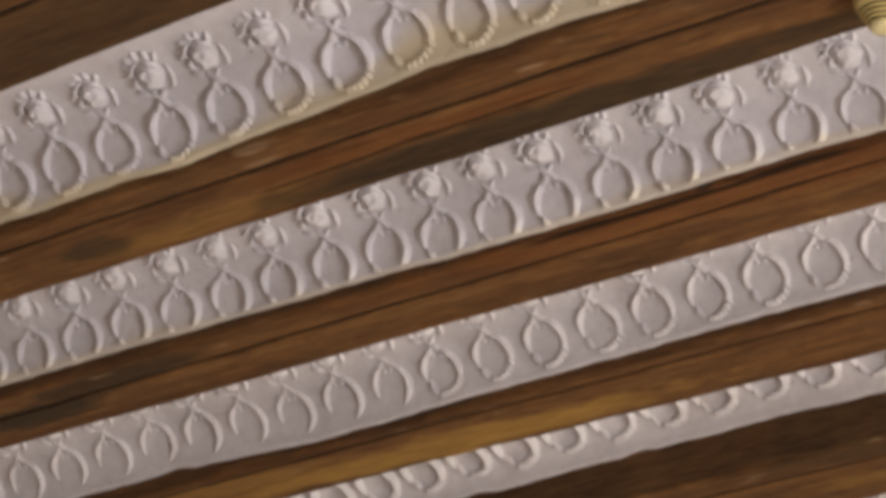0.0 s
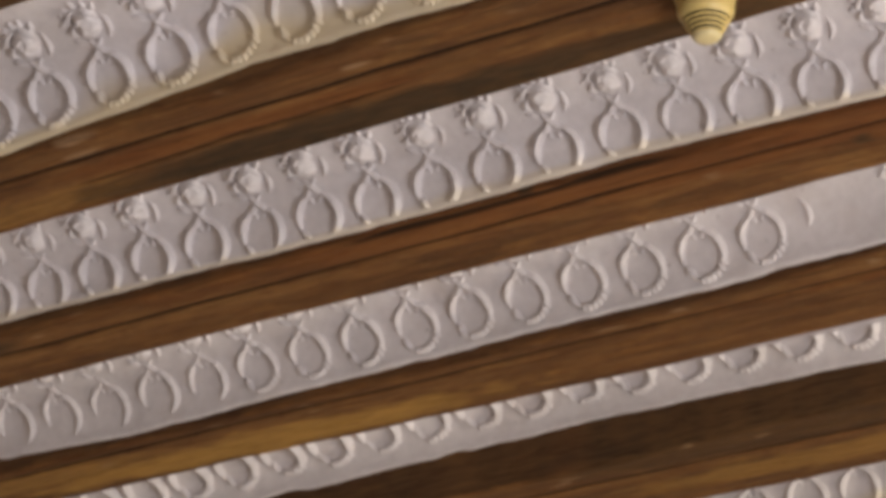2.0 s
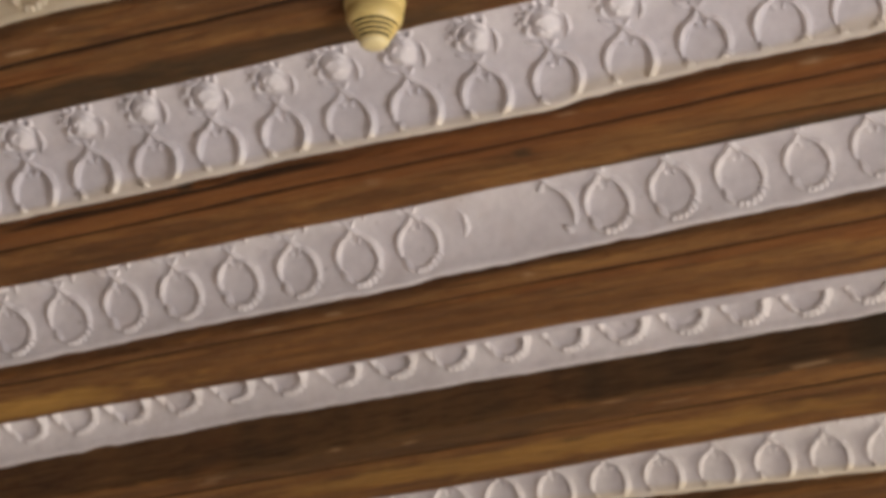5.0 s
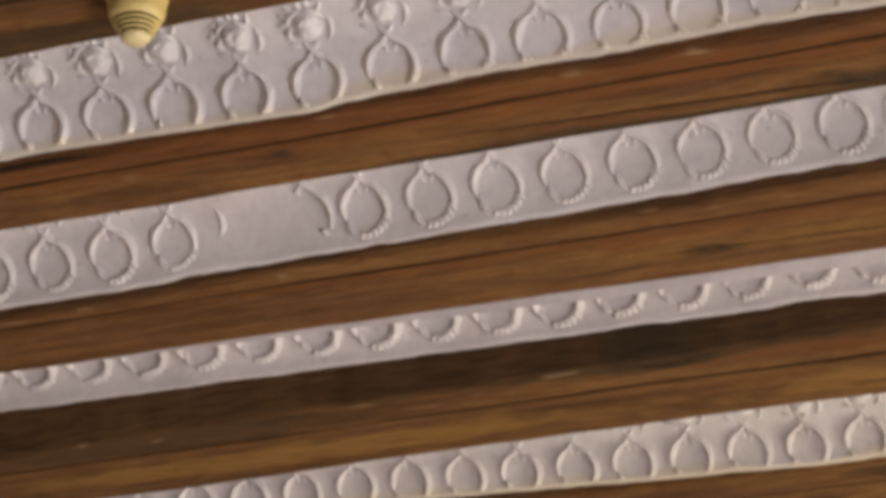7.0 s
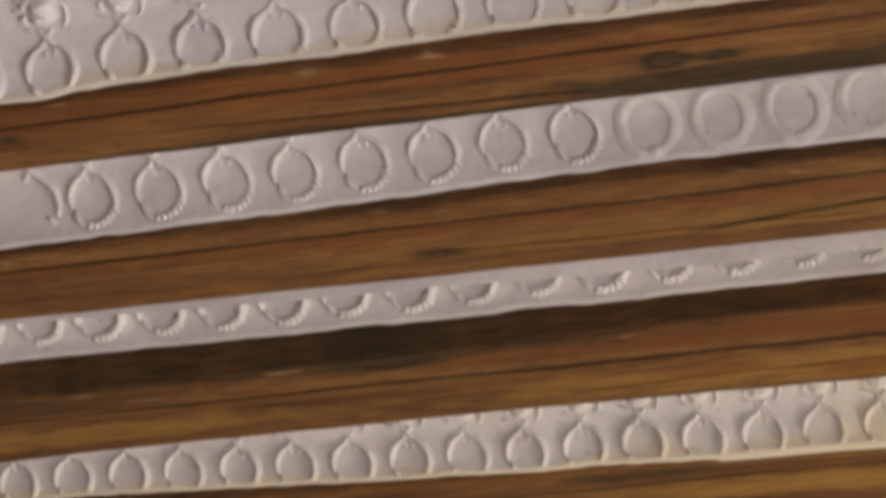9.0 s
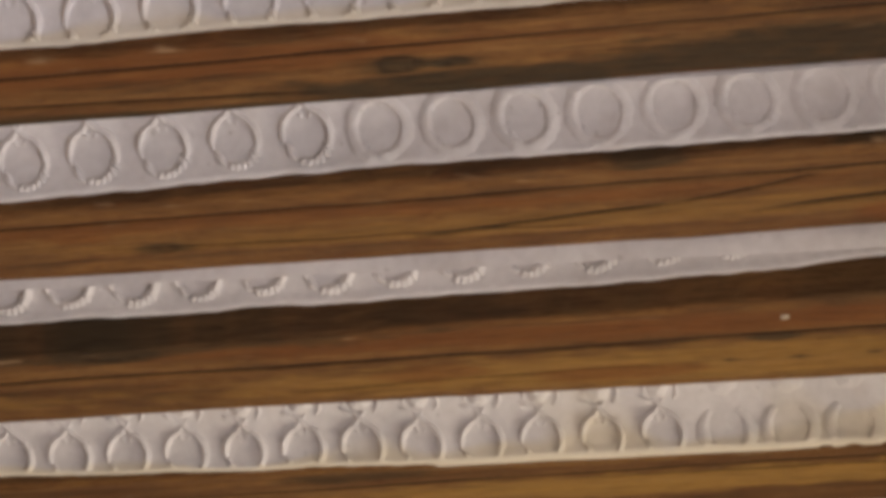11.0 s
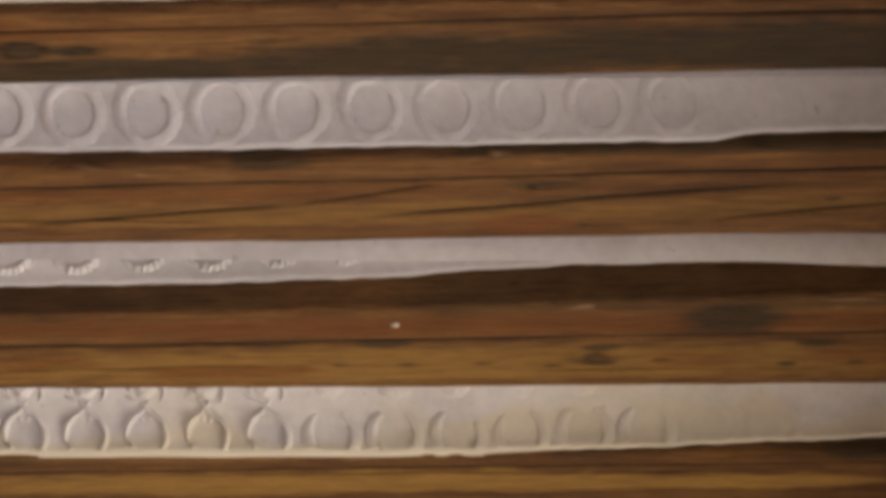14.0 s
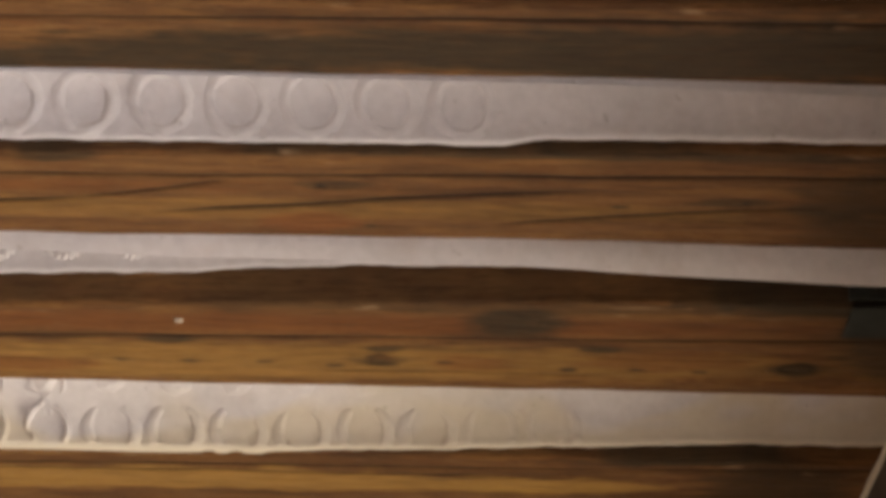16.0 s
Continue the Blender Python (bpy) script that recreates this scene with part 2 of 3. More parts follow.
def beam(key, label, marks=(), cracks=(), knots=()):
    """One hewn beam, bowed and knotted. marks: (attribute, x, y, half length, half width, strength); cracks: (x0, y0, x1, y1, half width); knots: (x, y, radius)."""
    d, seed = BEAMS[key], ord(key)
    xs = np.arange(FAR_X, WALL_X + 0.1, 0.012)
    rise, arc = 0.24, 0.009
    side = list(np.linspace(rise, arc, 14))
    verts, attrs = [], {k: [] for k in ("dark", "ochre", "rust", "pale", "crack")}
    n_s = 84
    for x in xs:
        x = float(x)
        yf = front_y(key, x)
        yb = line(d["back"], x) + 0.003 * wob(x, seed + 2, 3.1) + 0.0015 * wob(x, seed + 3, 14)
        g = line(d["groove"], x) + 0.0025 * wob(x, seed + 4, 3.0)
        depth = 0.95 + 0.55 * wob(x, seed + 6, 2.5)
        sag = 0.003 * wob(x, seed + 5, 1.1)
        here = [m for m in marks if abs(x - m[1]) < 1.7 * m[3]]
        lo, hi = yf + arc, yb - arc
        splits = []
        for x0, y0, x1, y1, w in cracks:
            if x0 < x < x1:
                f = (x - x0) / (x1 - x0)
                splits.append((y0 + (y1 - y0) * f + 0.005 * wob(x, seed + 9 + x0, 6), w, 0.95 * min(1.0, 6 * f, 6 * (1 - f))))
        row = [(yf - 0.004 * h / rise, SOFFIT + h) for h in side]
        row += [(yf + arc * (1 - math.cos(a)), SOFFIT + arc * (1 - math.sin(a))) for a in (0.4, 0.8, 1.2)]
        flat = [lo + (hi - lo) * j / (n_s - 1) for j in range(n_s)]
        fine = [g + k * 0.0018 for k in range(-4, 5)]
        near = [min(range(n_s), key=lambda j: abs(flat[j] - g)) - 4 + k for k in range(9)]
        if near[0] > 0 and near[-1] < n_s - 1:
            for k, j in enumerate(near):
                flat[j] = 0.5 * flat[j] + 0.5 * fine[k]
        row += [(y, SOFFIT) for y in flat]
        row += [(yb - arc + arc * math.sin(a), SOFFIT + arc * (1 - math.cos(a))) for a in (0.4, 0.8, 1.2, 1.57)]
        row += [(yb, SOFFIT + h) for h in (0.03, 0.08, 0.16, rise)]
        for y, z in row:
            under = z < SOFFIT + 0.006
            lift = sag + 0.0022 * noise.noise(Vector((x * 3, y * 22, seed))) + 0.0012 * noise.noise(Vector((x * 9, y * 60, z * 60 + seed)))
            split = 0.0
            if under:
                split = math.exp(-((y - g) / 0.0040) ** 2) * depth
                for yc, w, deep in splits:
                    split = max(split, deep * math.exp(-((y - yc) / w) ** 2))
            got = {"dark": 0.0, "ochre": 0.0, "rust": 0.0, "pale": 0.0}
            # Upright sides: their shade is mixed into the colour, uneven along the beam.
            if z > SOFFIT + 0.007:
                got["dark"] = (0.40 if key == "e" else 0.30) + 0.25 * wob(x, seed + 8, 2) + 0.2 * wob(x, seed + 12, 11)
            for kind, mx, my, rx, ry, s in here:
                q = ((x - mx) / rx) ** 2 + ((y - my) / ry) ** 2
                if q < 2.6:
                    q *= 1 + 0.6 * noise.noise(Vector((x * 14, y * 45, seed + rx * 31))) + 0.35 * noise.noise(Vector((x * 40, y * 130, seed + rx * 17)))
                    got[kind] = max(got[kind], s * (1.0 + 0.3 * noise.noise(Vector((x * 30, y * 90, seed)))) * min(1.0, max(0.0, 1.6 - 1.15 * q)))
            for kx, ky, kr in knots:
                if under and abs(x - kx) < 5 * kr and abs(y - ky) < 2.5 * kr:
                    ragged = 1 + 0.35 * noise.noise(Vector((x * 50, y * 90, seed + kx)))
                    q = math.hypot((x - kx) / 1.35, y - ky) / kr * ragged
                    got["dark"] = max(got["dark"], math.exp(-((q - 1.0) / 0.22) ** 2), 0.9 * math.exp(-(q / 0.45) ** 2))
                    if 0.5 < q < 0.85:
                        got["rust"] = 0.7
                    halo = math.hypot((x - kx) / 3.2, (y - ky) / 1.15) / kr * ragged
                    got["dark"] = max(got["dark"], 0.65 * max(0.0, 1.5 - halo) if q > 1 else 0.0)
                    split = max(split, 0.5 * math.exp(-((q - 1.05) / 0.12) ** 2))
            chip = noise.noise(Vector((x * 16, y * 55, seed * 3.1))) - 5 * max(0.0, y - yf - 0.05)
            if under and chip > 0.52:
                got["pale"] = min(0.6, 5 * (chip - 0.52))
            for kind in got:
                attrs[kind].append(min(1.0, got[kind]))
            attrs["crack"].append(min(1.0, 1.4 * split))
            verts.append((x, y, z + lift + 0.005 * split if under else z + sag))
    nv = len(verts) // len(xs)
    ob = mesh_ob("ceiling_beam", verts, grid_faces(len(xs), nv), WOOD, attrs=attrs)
    return tagged(ob, label, "beam", group="ceiling beams")


# ---- plaster vaults between the beams ----
BAYS = {
    "a": dict(near="a", far="b", foot=((-3, 0.028), (-2.5, 0.012), (-2.1, 0.028), (-1.7, 0.014)), rise=0.13),
    "b": dict(near="b", far="c", foot=((-3, 0.026), (-2.2, 0.017), (-1.7, 0.020), (-1.45, 0.010), (-1.2, 0.021), (0, 0.020)), rise=0.13),
    "c": dict(near="c", far="d", foot=((-3.3, 0.034), (-3, 0.017), (-2.3, 0.018), (-1.9, 0.018), (-1.2, 0.021), (-0.7, 0.025), (-0.3, 0.019), (0.26, 0.016), (0.30, 0.022), (0.6, 0.022)), rise=0.125),
    "d": dict(near="d", far="e", foot=((-3.5, 0.074), (-2.9, 0.079), (-2.4, 0.084), (-2.05, 0.073), (-1.4, 0.062), (-0.8, 0.051), (-0.17, 0.052), (-0.08, 0.060), (0.2, 0.063), (0.7, 0.057)), rise=0.11),
    "e": dict(near="e", far="f", foot=((-1.9, 0.032), (-1.4, 0.015), (-0.8, 0.004), (-0.4, 0.001), (0, 0.006), (0.36, 0.018), (0.75, 0.034)), rise=0.14),
}


def vault_shape(key, x):
    d = BAYS[key]
    seed = ord(key)
    yn, yf = line(BEAMS[d["near"]]["back"], x) - 0.01, front_y(d["far"], x) - 0.007
    foot = float(np.interp(x, [p[0] for p in d["foot"]], [p[1] for p in d["foot"]]))
    ragged = 0.0022 * wob(x, seed, 6) + 0.0018 * wob(x, seed + 1, 17) + 0.0014 * wob(x, seed + 2, 41)
    ragged += 0.016 * max(0.0, wob(x, seed + 5, 9) - 0.38)
    return yn, yf, SOFFIT + max(0.003, foot + ragged), SOFFIT + 0.03


def on_vault(key, x, s):
    """The point of the vault s metres up the curve from its far foot, and its inward normal."""
    yn, yf, zf, zn = vault_shape(key, x)
    a, r = (yf - yn) / 2, BAYS[key]["rise"]
    phi = max(0.0, s) / math.hypot(a * math.sin(0.5), r * math.cos(0.5))
    base = zf + (zn - zf) * (1 - math.cos(phi)) / 2
    p = Vector((x, (yn + yf) / 2 + a * math.cos(phi), base + r * math.sin(phi) + min(0.0, s)))
    n = Vector((0, -math.cos(phi) / a, -math.sin(phi) / r)).normalized()
    return p, n


def vault(key, label):
    xs = np.arange(FAR_X, WALL_X + 0.08, 0.010)
    ss = np.concatenate([[-0.004, -0.001], np.linspace(0.0, 0.16, 34), np.linspace(0.17, 0.42, 14)])
    d = BAYS[key]
    verts, tan = [], []
    for x in xs:
        x = float(x)
        for s in ss:
            p, n = on_vault(key, x, float(s))
            lump = 0.0030 * noise.noise(Vector((x * 7, s * 12, ord(key)))) + 0.0014 * noise.noise(Vector((x * 26, s * 30, ord(key))))
            if s < 0:
                p = p + Vector((0, -4.0 * float(s), 0))
                lump = 0.0
            p = p + n * (lump + 0.001 * max(0.0, 1 - abs(s - 0.006) / 0.008))
            verts.append(p)
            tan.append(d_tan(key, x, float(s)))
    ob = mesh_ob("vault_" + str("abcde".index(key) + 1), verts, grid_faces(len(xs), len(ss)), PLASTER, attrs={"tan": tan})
    return tagged(ob, label, "ceiling", kind="structure")


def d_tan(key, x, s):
    """Yellow stain at the plaster's foot; bay e's wide cream paints in warm bounce light."""
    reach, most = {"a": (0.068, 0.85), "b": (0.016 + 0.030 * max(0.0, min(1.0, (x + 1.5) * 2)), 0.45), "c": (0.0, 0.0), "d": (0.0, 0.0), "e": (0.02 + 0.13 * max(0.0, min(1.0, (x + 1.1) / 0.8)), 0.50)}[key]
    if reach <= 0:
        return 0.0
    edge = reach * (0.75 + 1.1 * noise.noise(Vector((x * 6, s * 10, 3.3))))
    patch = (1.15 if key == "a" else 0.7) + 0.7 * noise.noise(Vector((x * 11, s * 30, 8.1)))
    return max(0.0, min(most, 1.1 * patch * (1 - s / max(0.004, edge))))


# ---- moulded reliefs ----
BELL = [(k / 6, max(0.0, 1 - (k / 6) ** 2) ** 0.85) for k in range(-6, 7)]
UP = Vector((0, 0, 1))


def sweep(points, radii, high=1.15, wide=1.6, skirt=1.0):
    """A rounded moulded rib along points (u, v, n); skirt widens its foot on the left of the way it runs (right if negative)."""
    pts = [Vector(p) for p in points]
    verts = []
    for i, p in enumerate(pts):
        along = (pts[min(i + 1, len(pts) - 1)] - pts[max(i - 1, 0)]).normalized()
        across = UP.cross(along).normalized()
        for k, rise in BELL:
            far = abs(skirt) if k * skirt > 0 else 1.0
            verts.append(p + across * (k * wide * far * radii[i]) + UP * (rise * high * radii[i] - 0.0014))
    return verts, grid_faces(len(pts), len(BELL))


def arc_shape(rng, wear, start, end, size, taper, ripple=0.0, width=0.0335, height=0.0385, lift=0.0004, uneven=0.12, high=1.5, wide=0.95, skirt=1.0):
    """Part of the wreath's oval from angle start to end (degrees, 0 to the right)."""
    pts, rad = [], []
    n = max(8, int(abs(end - start) / 6))
    odd = rng.uniform(0, 90)
    for i in range(n + 1):
        f = i / n
        a = radians(start + (end - start) * f)
        swell = (math.sin(math.pi * (0.16 + 0.70 * f)) if taper else 0.9)
        beat = 1 + ripple * (1 - wear) * math.sin(26 * a) + uneven * wob(math.cos(a) * 3, odd + math.sin(a) * 1.5)
        pts.append((width * math.cos(a), height * math.sin(a), lift - 0.002 * wear))
        rad.append(size * swell * beat * (1 + 0.2 * wear))
    return sweep(pts, rad, high, wide, skirt)


def drop_shape(u, v, turn, long, wide, lift):
    """A small swollen leaf lying on the plaster."""
    verts, rows = [], 8
    for i in range(rows):
        f = i / (rows - 1)
        r = wide * math.sin(math.pi * (0.05 + 0.90 * f)) ** 0.8
        for k, rise in BELL:
            p, q = 1.1 * r * k, long * (f - 0.5)
            verts.append(Vector((u + p * math.cos(turn) - q * math.sin(turn), v + p * math.sin(turn) + q * math.cos(turn), lift * 0.4 + 1.3 * r * rise - 0.0012)))
    return verts, grid_faces(rows, len(BELL))


def cup_shape(cu, cv, ru, rv, high, odd):
    """The rose's swollen calyx: a dome, narrower below, lobed at its top."""
    verts, rings, sides = [], 7, 20
    for i in range(rings):
        f = i / (rings - 1)
        for j in range(sides):
            a = 2 * math.pi * j / sides
            r = f * (1 - 0.32 * max(0.0, -math.sin(a)) + 0.07 * math.sin(5 * a + odd) * f)
            verts.append(Vector((cu + ru * r * math.cos(a), cv + rv * r * math.sin(a), high * (1 - f ** 2.4) - 0.0015 + 0.0012 * math.sin(3 * a + odd) * f * (1 - f) * 4)))
    return verts, grid_faces(rings, sides, True)


def curl_shape(cu, cv, radius, start, end, size, lift, squash=0.85):
    """A curled petal edge: an arc round (cu, cv) that thins at both ends."""
    pts, rad = [], []
    for i in range(11):
        f = i / 10
        a = radians(start + (end - start) * f)
        pts.append((cu + radius * math.cos(a), cv + squash * radius * math.sin(a), lift * (0.5 + 0.5 * math.sin(math.pi * f))))
        rad.append(size * (0.35 + 0.65 * math.sin(math.pi * f)))
    return sweep(pts, rad, 1.3, 1.15)


def stem_shape(sgn, wear, spread):
    """One of two stems that cross above the wreath and part again; spread: how far they part."""
    pts, rad = [], []
    for i in range(15):
        f = i / 14
        u = sgn * (0.012 - (0.012 + spread) * f ** 1.1)
        pts.append((u, 0.034 + (0.018 + 0.7 * spread) * f, 0.0012 + 0.0014 * math.sin(math.pi * f) * (1 + sgn * 0.3) - 0.001 * f - 0.003 * wear))
        rad.append(0.0050 * (1 - 0.35 * f))
    return sweep(pts, rad, 1.1, 1.2)


def relief(key, x, centre, wear, with_rose, rng, label, lean=-0.06, half=False, leaves=True, scale=1.0, drop=True, bold=1.0):
    """One moulded wreath on the vault, bent to its curve; centre: metres from the far foot to the wreath's middle."""
    p, n = on_vault(key, x, centre)
    root = new("plaster_relief")
    root.location = p
    root.matrix_world.translation = p
    tagged(root, label, "relief", group="moulded plaster reliefs")
    size = scale * (1 + rng.uniform(-0.03, 0.03))
    lean += rng.uniform(-0.04, 0.04)
    flat = 1 - 0.45 * wear

    def lay(name, shape, parent):
        verts, faces = shape
        out, tan = [], []
        for v in verts:
            u, s, h = v.x * size + lean * v.y, v.y * size + centre, v.z * flat * 1.5 * bold
            q, m = on_vault(key, x + u, s)
            if s < 0:
                q = Vector((q.x, q.y + min(0.03, -4 * s), on_vault(key, x + u, 0.0)[0].z + 0.004))
            worn = noise.noise(Vector(((x + u) * 95, s * 95, ord(key)))) + 0.6 * noise.noise(Vector(((x + u) * 210, s * 210, 4.4)))
            out.append(q + m * (h * (1 + 0.22 * worn)) + Vector((0.0009 * worn, 0, 0.0007 * worn)))
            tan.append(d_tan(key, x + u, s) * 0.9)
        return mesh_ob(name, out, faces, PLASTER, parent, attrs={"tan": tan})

    def rose():
        soft = 1 + 0.25 * wear
        bud = lay("rose", cup_shape(0.002, 0.078, 0.023, 0.027, 0.0115, rng.uniform(0, 6)), root)
        for cu, cv, radius, start, end, thick, lift in (
                (0.003, 0.086, 0.0205, 5, 95, 0.0032, 0.005), (-0.001, 0.086, 0.0215, 85, 185, 0.0034, 0.005),
                (0.004, 0.084, 0.0130, -20, 130, 0.0027, 0.0085), (0.003, 0.087, 0.0062, 20, 260, 0.0024, 0.0100),
                (-0.010, 0.076, 0.0120, 120, 235, 0.0024, 0.006)):
            lay("petal", curl_shape(cu + rng.uniform(-0.001, 0.001), cv, radius, start, end, thick * soft * rng.uniform(0.9, 1.1), lift * (1 - 0.6 * wear)), bud)
        lay("sepal", curl_shape(0.013, 0.075, 0.0215, -62, 38, 0.0031 * soft, 0.002, 1.0), root)
        lay("sepal", drop_shape(-0.022, 0.060, 1.05, 0.026, 0.0038 * soft, 0.002), root)
        for k in range(6):
            a = radians(38 + 27 * k + rng.uniform(-6, 6))
            lay("leaf", drop_shape(0.031 * math.cos(a), 0.086 + 0.025 * math.sin(a), a - 1.1 + rng.uniform(-0.3, 0.3), 0.0155, 0.0036 * soft, 0.002), root)

    if wear > 0.7:
        low = max(0.0, wear - 0.7) / 0.25
        for start, end, skirt in (((122, 268, -1.8), (58, -92, 1.8)) if key == "e" else ((86, 268, -1.8), (94, -92, 1.8))):
            lay("branch", arc_shape(rng, 0.0, start, end, 0.0072, key == "e", 0, 0.0345, 0.0385, -0.0004 * low, 0.3, 1.10 - 0.45 * low, 1.1, skirt), root)
        if low < 0.5:
            lay("lower_leaf", drop_shape(-0.020, -0.022, 0.5 + rng.uniform(-0.3, 0.3), 0.016, 0.004, 0.0), root)
        if with_rose:
            lay("rose", cup_shape(0.002, 0.074, 0.028, 0.030, 0.009 * (1.2 - 0.6 * low), rng.uniform(0, 6)), root)
        return root
    if not half:
        lay("branch", arc_shape(rng, wear, 98, 214 if bold > 1.1 else 198, 0.0060 * bold, True), root)
        if drop:
            lay("lower_leaf", drop_shape(-0.0235, -0.022, 0.42 + rng.uniform(-0.12, 0.12), 0.032, 0.0052, 0.0012), root)
        lay("pendant", drop_shape(-0.006, 0.029, 0.3, 0.012, 0.0032, 0.002), root)
        lay("pendant", drop_shape(0.007, 0.028, -0.2, 0.013, 0.0030, 0.002), root)
    lay("branch", arc_shape(rng, wear, 84, -62 if bold > 1.1 or not leaves else -34, 0.0064 * bold, True, 0.08), root)
    if half:
        lay("lower_leaf", drop_shape(0.019, -0.026, 0.9, 0.018, 0.0056, 0.002), root)
    elif leaves:
        for k in range(1 if bold > 1.1 else 0, 6):
            a = radians(-26 - 15 * k)
            lay("twisted_leaf", drop_shape(0.0325 * math.cos(a), 0.0375 * math.sin(a), a + 1.05 + rng.uniform(-0.15, 0.15), (0.0190 - 0.001 * k) * bold, 0.0046 * bold, 0.0028 - 0.002 * wear), root)
        lay("lower_branch", arc_shape(rng, wear, -112, -156, 0.0050, True), root)
    lay("stem", stem_shape(-1, wear, 0.010), root)
    lay("stem", stem_shape(1, wear, 0.010), root)
    if with_rose:
        rose()
    return root


# ---- the ceiling ----
# The broad dark mark puts this beam's shade into its colour.
beam("a", "dark old pine beam in shade", [("dark", -2.4, 2.62, 0.9, 0.09, 0.6)])
beam("b", "hewn pine beam with a long groove and a dark stain",
     [("dark", -2.05, 3.155, 0.42, 0.040, 0.85), ("dark", -1.65, 3.15, 0.30, 0.035, 0.7), ("dark", -2.33, 3.17, 0.10, 0.02, 0.5), ("rust", -2.2, 3.09, 0.3, 0.02, 0.5),
      ("dark", -2.77, 3.13, 0.06, 0.03, 0.7), ("ochre", -2.6, 3.15, 0.2, 0.03, 0.3)],
     [(-2.5, 3.12, -1.9, 3.10, 0.0025)])
beam("c", "reddish hewn pine beam, much darker towards one end",
     [("rust", -1.6, 3.50, 0.9, 0.05, 0.5), ("rust", -0.9, 3.50, 0.5, 0.035, 0.6), ("dark", -3.05, 3.52, 0.18, 0.03, 0.8), ("dark", -3.27, 3.57, 0.14, 0.04, 0.9),
      ("dark", -1.0, 3.628, 0.45, 0.014, 0.9), ("dark", -0.62, 3.545, 0.045, 0.022, 0.9), ("dark", -0.56, 3.55, 0.03, 0.014, 1.0), ("dark", -0.5, 3.60, 0.3, 0.035, 0.95),
      ("dark", 0.45, 3.56, 0.62, 0.066, 1.0), ("dark", -0.1, 3.575, 0.28, 0.050, 0.95), ("dark", 0.75, 3.54, 0.4, 0.08, 1.0), ("dark", -1.97, 3.463, 0.02, 0.01, 0.9), ("dark", -1.50, 3.55, 0.012, 0.012, 0.8)],
     [(-1.3, 3.575, -0.7, 3.60, 0.003), (-2.3, 3.48, -1.7, 3.475, 0.004)],
     [(-0.62, 3.545, 0.018), (-0.545, 3.55, 0.010)])
# The dark mark at x 0.8 paints the shade near the end wall.
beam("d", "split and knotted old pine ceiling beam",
     [("ochre", -2.80, 4.055, 0.44, 0.040, 0.95), ("ochre", -3.25, 4.01, 0.3, 0.03, 0.5), ("dark", -1.04, 4.035, 0.045, 0.016, 0.7), ("rust", -1.15, 3.98, 0.06, 0.02, 0.6), ("rust", -1.0, 3.96, 0.9, 0.022, 0.5),
      ("ochre", -0.2, 4.03, 0.9, 0.035, 0.3), ("dark", 0.03, 3.95, 0.05, 0.012, 0.7), ("rust", 0.0, 4.07, 0.07, 0.03, 0.7), ("dark", -0.34, 3.868, 0.06, 0.02, 0.8),
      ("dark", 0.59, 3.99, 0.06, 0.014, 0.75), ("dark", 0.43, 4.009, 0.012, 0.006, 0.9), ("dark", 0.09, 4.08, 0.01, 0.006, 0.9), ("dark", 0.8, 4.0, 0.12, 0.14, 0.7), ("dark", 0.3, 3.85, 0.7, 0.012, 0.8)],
     [(-0.70, 4.052, -0.30, 4.002, 0.005), (-0.32, 4.004, -0.10, 3.94, 0.004), (-0.22, 4.045, 0.42, 3.955, 0.0055), (0.25, 4.07, 0.72, 4.00, 0.004), (-1.2, 4.03, -0.4, 4.05, 0.0025)],
     [(-1.04, 4.035, 0.012), (0.03, 3.955, 0.010), (0.59, 3.99, 0.012)])
holes = [("dark", x, y, 0.013, 0.007, 0.85) for x, y in ((-0.281, 4.576), (-0.177, 4.577), (-0.064, 4.578), (0.045, 4.591), (0.406, 4.596), (0.51, 4.592), (0.612, 4.599), (0.214, 4.574))]
# Dark at x 0.9 is wall-end shade in the colour; x 0.82 is a stain.
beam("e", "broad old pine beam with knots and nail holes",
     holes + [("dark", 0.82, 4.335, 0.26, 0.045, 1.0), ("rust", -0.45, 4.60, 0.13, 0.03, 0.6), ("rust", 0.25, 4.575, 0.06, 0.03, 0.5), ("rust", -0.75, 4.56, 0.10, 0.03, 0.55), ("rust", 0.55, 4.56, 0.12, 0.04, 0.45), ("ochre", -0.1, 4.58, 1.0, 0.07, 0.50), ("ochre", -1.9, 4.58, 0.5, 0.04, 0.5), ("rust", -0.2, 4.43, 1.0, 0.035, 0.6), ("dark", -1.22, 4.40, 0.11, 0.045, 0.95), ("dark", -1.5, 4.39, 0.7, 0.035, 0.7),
              ("dark", 0.114, 4.57, 0.032, 0.018, 0.75), ("dark", 0.122, 4.525, 0.03, 0.012, 0.8), ("dark", 0.448, 4.514, 0.035, 0.012, 1.0), ("dark", 0.318, 4.415, 0.075, 0.06, 0.95), ("dark", -0.212, 4.496, 0.045, 0.016, 0.8),
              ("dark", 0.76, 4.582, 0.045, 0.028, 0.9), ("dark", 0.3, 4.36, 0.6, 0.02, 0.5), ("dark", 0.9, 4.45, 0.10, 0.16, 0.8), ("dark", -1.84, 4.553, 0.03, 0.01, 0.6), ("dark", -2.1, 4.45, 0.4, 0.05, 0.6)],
     [(-1.2, 4.50, -0.2, 4.49, 0.003), (-1.0, 4.60, -0.3, 4.575, 0.0025), (0.0, 4.61, 0.5, 4.62, 0.0025)],
     [(0.114, 4.565, 0.014), (0.76, 4.582, 0.018), (-1.22, 4.40, 0.03)])
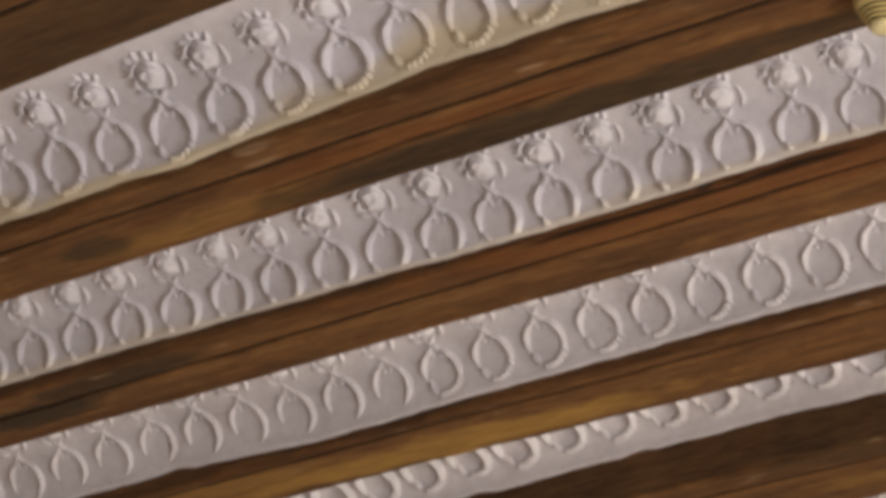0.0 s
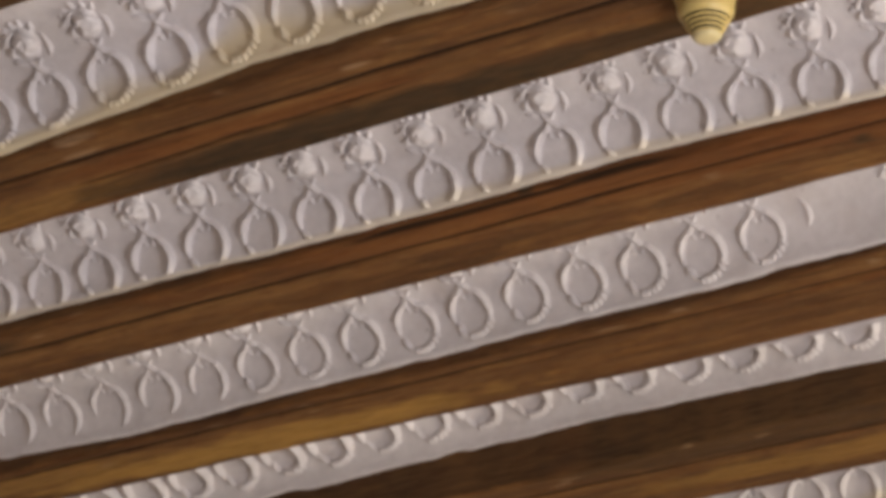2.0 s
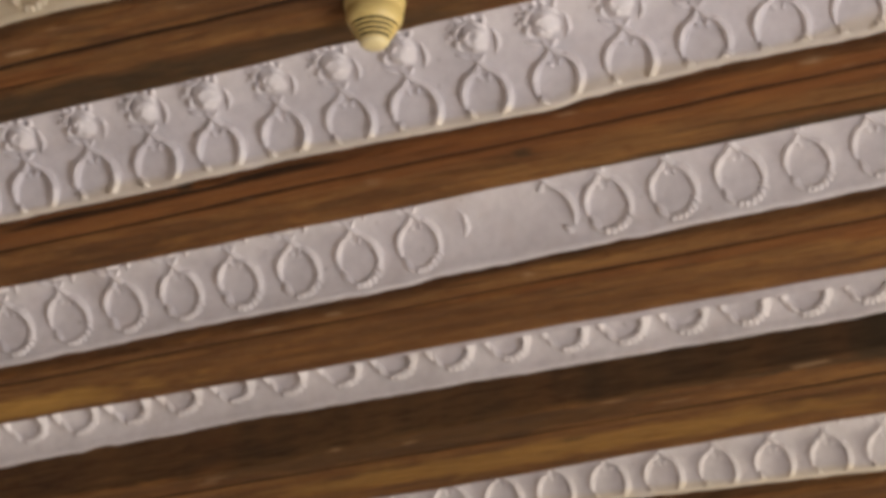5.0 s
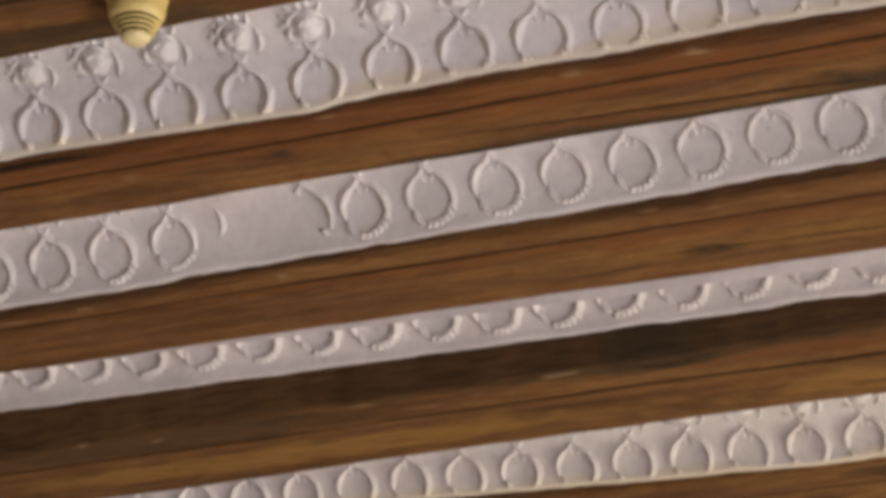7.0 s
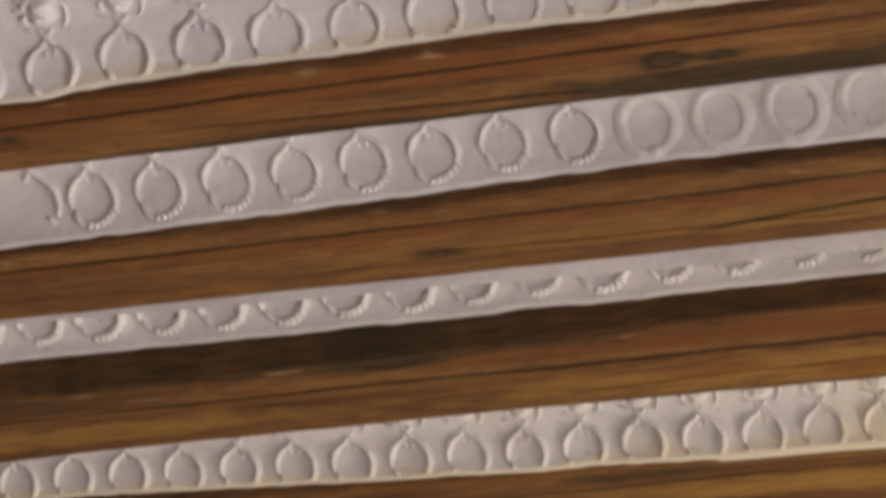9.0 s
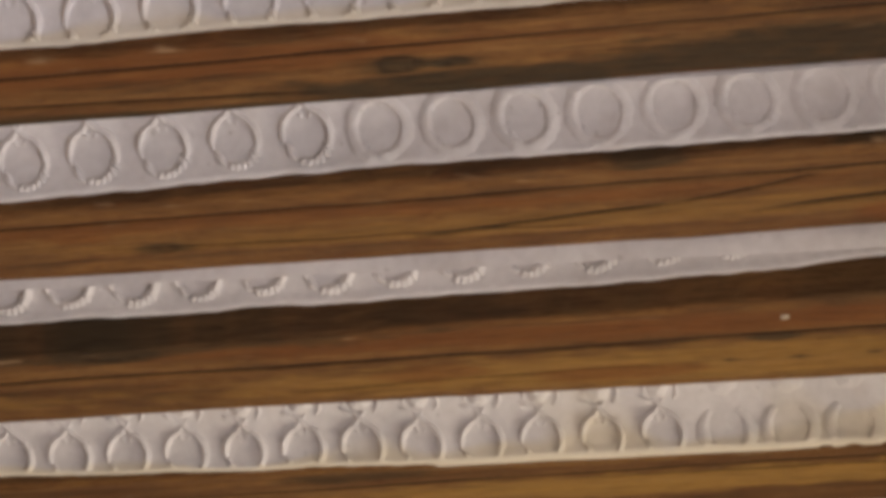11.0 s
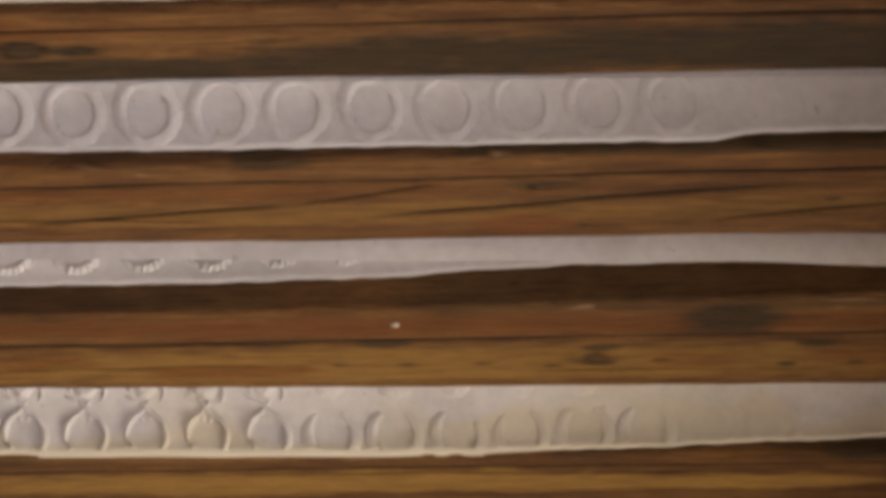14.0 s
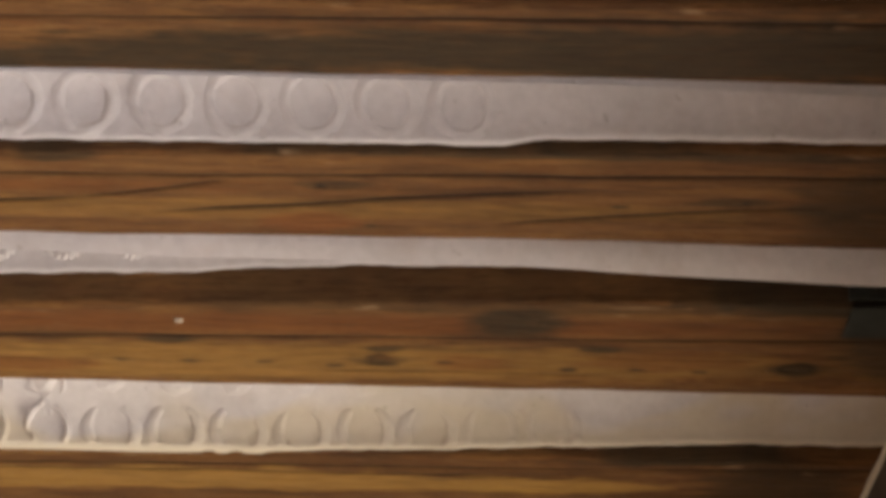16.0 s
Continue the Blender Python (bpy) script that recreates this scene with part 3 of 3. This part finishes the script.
# Dark at x 0.8 again puts wall-end shade into the wood's colour.
beam("f", "ochre old pine beam beside the far bay",
     # Ochre at x 0.40 paints in a golden reflection of light.
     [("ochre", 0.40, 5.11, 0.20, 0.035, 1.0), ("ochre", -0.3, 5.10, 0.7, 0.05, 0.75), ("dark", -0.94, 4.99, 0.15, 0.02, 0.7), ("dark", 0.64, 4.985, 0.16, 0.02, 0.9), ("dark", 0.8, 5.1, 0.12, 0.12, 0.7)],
     [(-0.6, 5.06, 0.4, 5.065, 0.003)])
for k in "abcde":
    vault(k, "white plaster vault between two beams, ragged at its foot")

rng = random.Random(5)
ROSE, RING, WORN = "white plaster wreath with a full rose on top", "white plaster wreath with crossed stems", "worn white plaster wreath, blurred by limewash"
for i in range(-3, 12):
    relief("a", -2.318 + 0.1 * (i - 4), 0.045, 0.05, True, rng, ROSE)
for i in range(-3, 32):
    x = -3.189 + 0.0985 * i + 0.0042 * max(0, i - 16)
    relief("b", x, 0.028, 0.3 if x < -2.75 else 0.05 if x < -1.2 else 0.2, x < -0.85, rng, ROSE if x < -0.85 else RING, leaves=x > -1.25)
for i in range(-19, 21):
    x = -1.812 + 0.1008 * i
    if i == 1:
        continue
    if i == 2:
        relief("c", -1.595, 0.055, 0.1, False, rng, "broken white plaster wreath, one half missing", half=True)
        continue
    wear = 0.62 if x < -2.75 else 0.1 if x < -0.72 else 0.71 + 0.13 * (x + 0.72)
    relief("c", x, 0.050, min(0.95, wear), x < -1.8, rng, ROSE if x < -1.8 else RING if wear < 0.7 else WORN, leaves=wear < 0.55, drop=wear < 0.6)
for i in range(-14, 19):
    x = -2.093 + 0.1017 * i
    wear = 0.4 if x < -2.65 else 0.1 if x < -0.6 else 0.35 if x < 0.1 else 0.75 + 0.2 * x
    relief("d", x, float(np.interp(x, (-2.4, -1.4, -0.8, -0.3), (0.078, 0.059, 0.060, 0.065))), wear, False, rng, RING if wear < 0.7 else WORN, leaves=wear < 0.45, scale=1.08, bold=1.25)
for i in range(-4, 27):
    x = -2.227 + 0.1003 * i + 0.004 * max(0, i - 18)
    wear = (0.55 if i in (9, 10) else 0.25) if x < -0.37 else 0.72 + 0.25 * (x + 0.37)
    relief("e", x, 0.026 if x < -0.37 else 0.027, min(0.95, wear), x < 0.3, rng, ROSE if x < -0.37 else WORN, leaves=False, scale=1.0 if x < -0.37 else 1.04, bold=1.05 if x < -0.37 else 0.9)


# ---- detector on the second beam ----
def lathe(name, profile, material, parent, sides=40, label=""):
    verts = [(r * math.cos(2 * math.pi * k / sides), r * math.sin(2 * math.pi * k / sides), z) for r, z in profile for k in range(sides)]
    faces = grid_faces(len(profile), sides, True)
    ob = mesh_ob(name, [Vector(v) + parent.matrix_world.translation for v in verts], faces, material, parent, label=label)
    return ob


def detector(x, y):
    root = new("smoke_detector")
    root.location = (x, y, SOFFIT)
    bpy.context.view_layer.update()
    tagged(root, "cream plastic smoke detector hanging under a beam", "smoke detector")
    lathe("base", [(0.0, 0.002), (0.037, 0.002), (0.038, -0.0036), (0.0365, -0.0108), (0.0345, -0.0126)], CREAM, root)
    lathe("body", [(0.0345, -0.0117), (0.0352, -0.0198), (0.0342, -0.0270), (0.0315, -0.0324), (0.0285, -0.0351)], CREAM, root)
    lathe("core", [(0.0262, -0.0347), (0.0150, -0.0576)], SLOT, root)
    for k in range(4):
        z, r = -0.0385 - 0.0054 * k, 0.0282 - 0.0030 * k
        lathe("louvre", [(r - 0.006, z + 0.0010), (r - 0.0008, z + 0.0011), (r, z), (r - 0.0008, z - 0.0011), (r - 0.006, z - 0.0010)], CREAM, root)
    lathe("tip", [(0.0180, -0.0567), (0.0176, -0.0585), (0.0145, -0.0614), (0.008, -0.0627), (0.0, -0.0630)], PALE, root, label="paler rounded plastic tip")


detector(-1.500, 3.09)


# ---- small things by the end wall ----
def nail(x, y):
    root = new("nail")
    root.location = (x, y, SOFFIT)
    bpy.context.view_layer.update()
    tagged(root, "bright bare nail head in the beam", "nail")
    lathe("nail_head", [(0.0, -0.004), (0.006, -0.0035), (0.0075, -0.002), (0.0065, 0.0), (0.002, 0.001)], STEEL, root, 12)
    lathe("shank", [(0.002, 0.001), (0.002, 0.02)], STEEL, root, 8)


nail(-0.19, 4.422)


def strap():
    root = new("iron_strap")
    y = front_y("e", 0.86)
    root.location = (0.86, y, SOFFIT + 0.05)
    bpy.context.view_layer.update()
    tagged(root, "dark iron strap round the beam's end at the wall", "strap")
    box("side_plate", (0.80, y - 0.014, SOFFIT + 0.004), (WALL_X, y - 0.006, SOFFIT + 0.075), IRON, root, 0.002)
    box("under_plate", (0.805, y - 0.012, SOFFIT - 0.010), (WALL_X, y + 0.10, SOFFIT - 0.005), IRON, root, 0.002)


strap()


def cable():
    pts = [Vector((WALL_X - 0.018 + 0.004 * wob(k, 71, 0.4), 4.66 + 0.05 * k, SOFFIT - 0.004 + 0.002 * wob(k, 72, 0.5))) for k in range(15)]
    verts, sides = [], 8
    for p in pts:
        for k in range(sides):
            a = 2 * math.pi * k / sides
            verts.append(p + Vector((0.007 * math.cos(a), 0, 0.007 * math.sin(a))))
    tagged(mesh_ob("cable", verts, grid_faces(len(pts), sides, True), CORD), "pale cable along the top of the end wall", "cable")


cable()

plate = box("wall_plate", (WALL_X - 0.018, 4.72, SOFFIT - 0.42), (WALL_X + 0.05, 5.9, SOFFIT - 0.004), DARKWOOD, None, 0.006)
tagged(plate, "dark timber plate along the end wall", "beam", kind="structure")


# the curl of plaster left where a wreath broke away
def remnant():
    verts, faces = curl_shape(-0.030, 0, 0.030, -42, 48, 0.0050, 0.001, 1.0)
    out = []
    for v in verts:
        q, m = on_vault("c", -1.732 + v.x, 0.068 + v.y)
        out.append(q + m * v.z)
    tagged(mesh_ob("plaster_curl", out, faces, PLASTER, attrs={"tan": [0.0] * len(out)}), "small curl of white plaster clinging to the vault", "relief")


remnant()
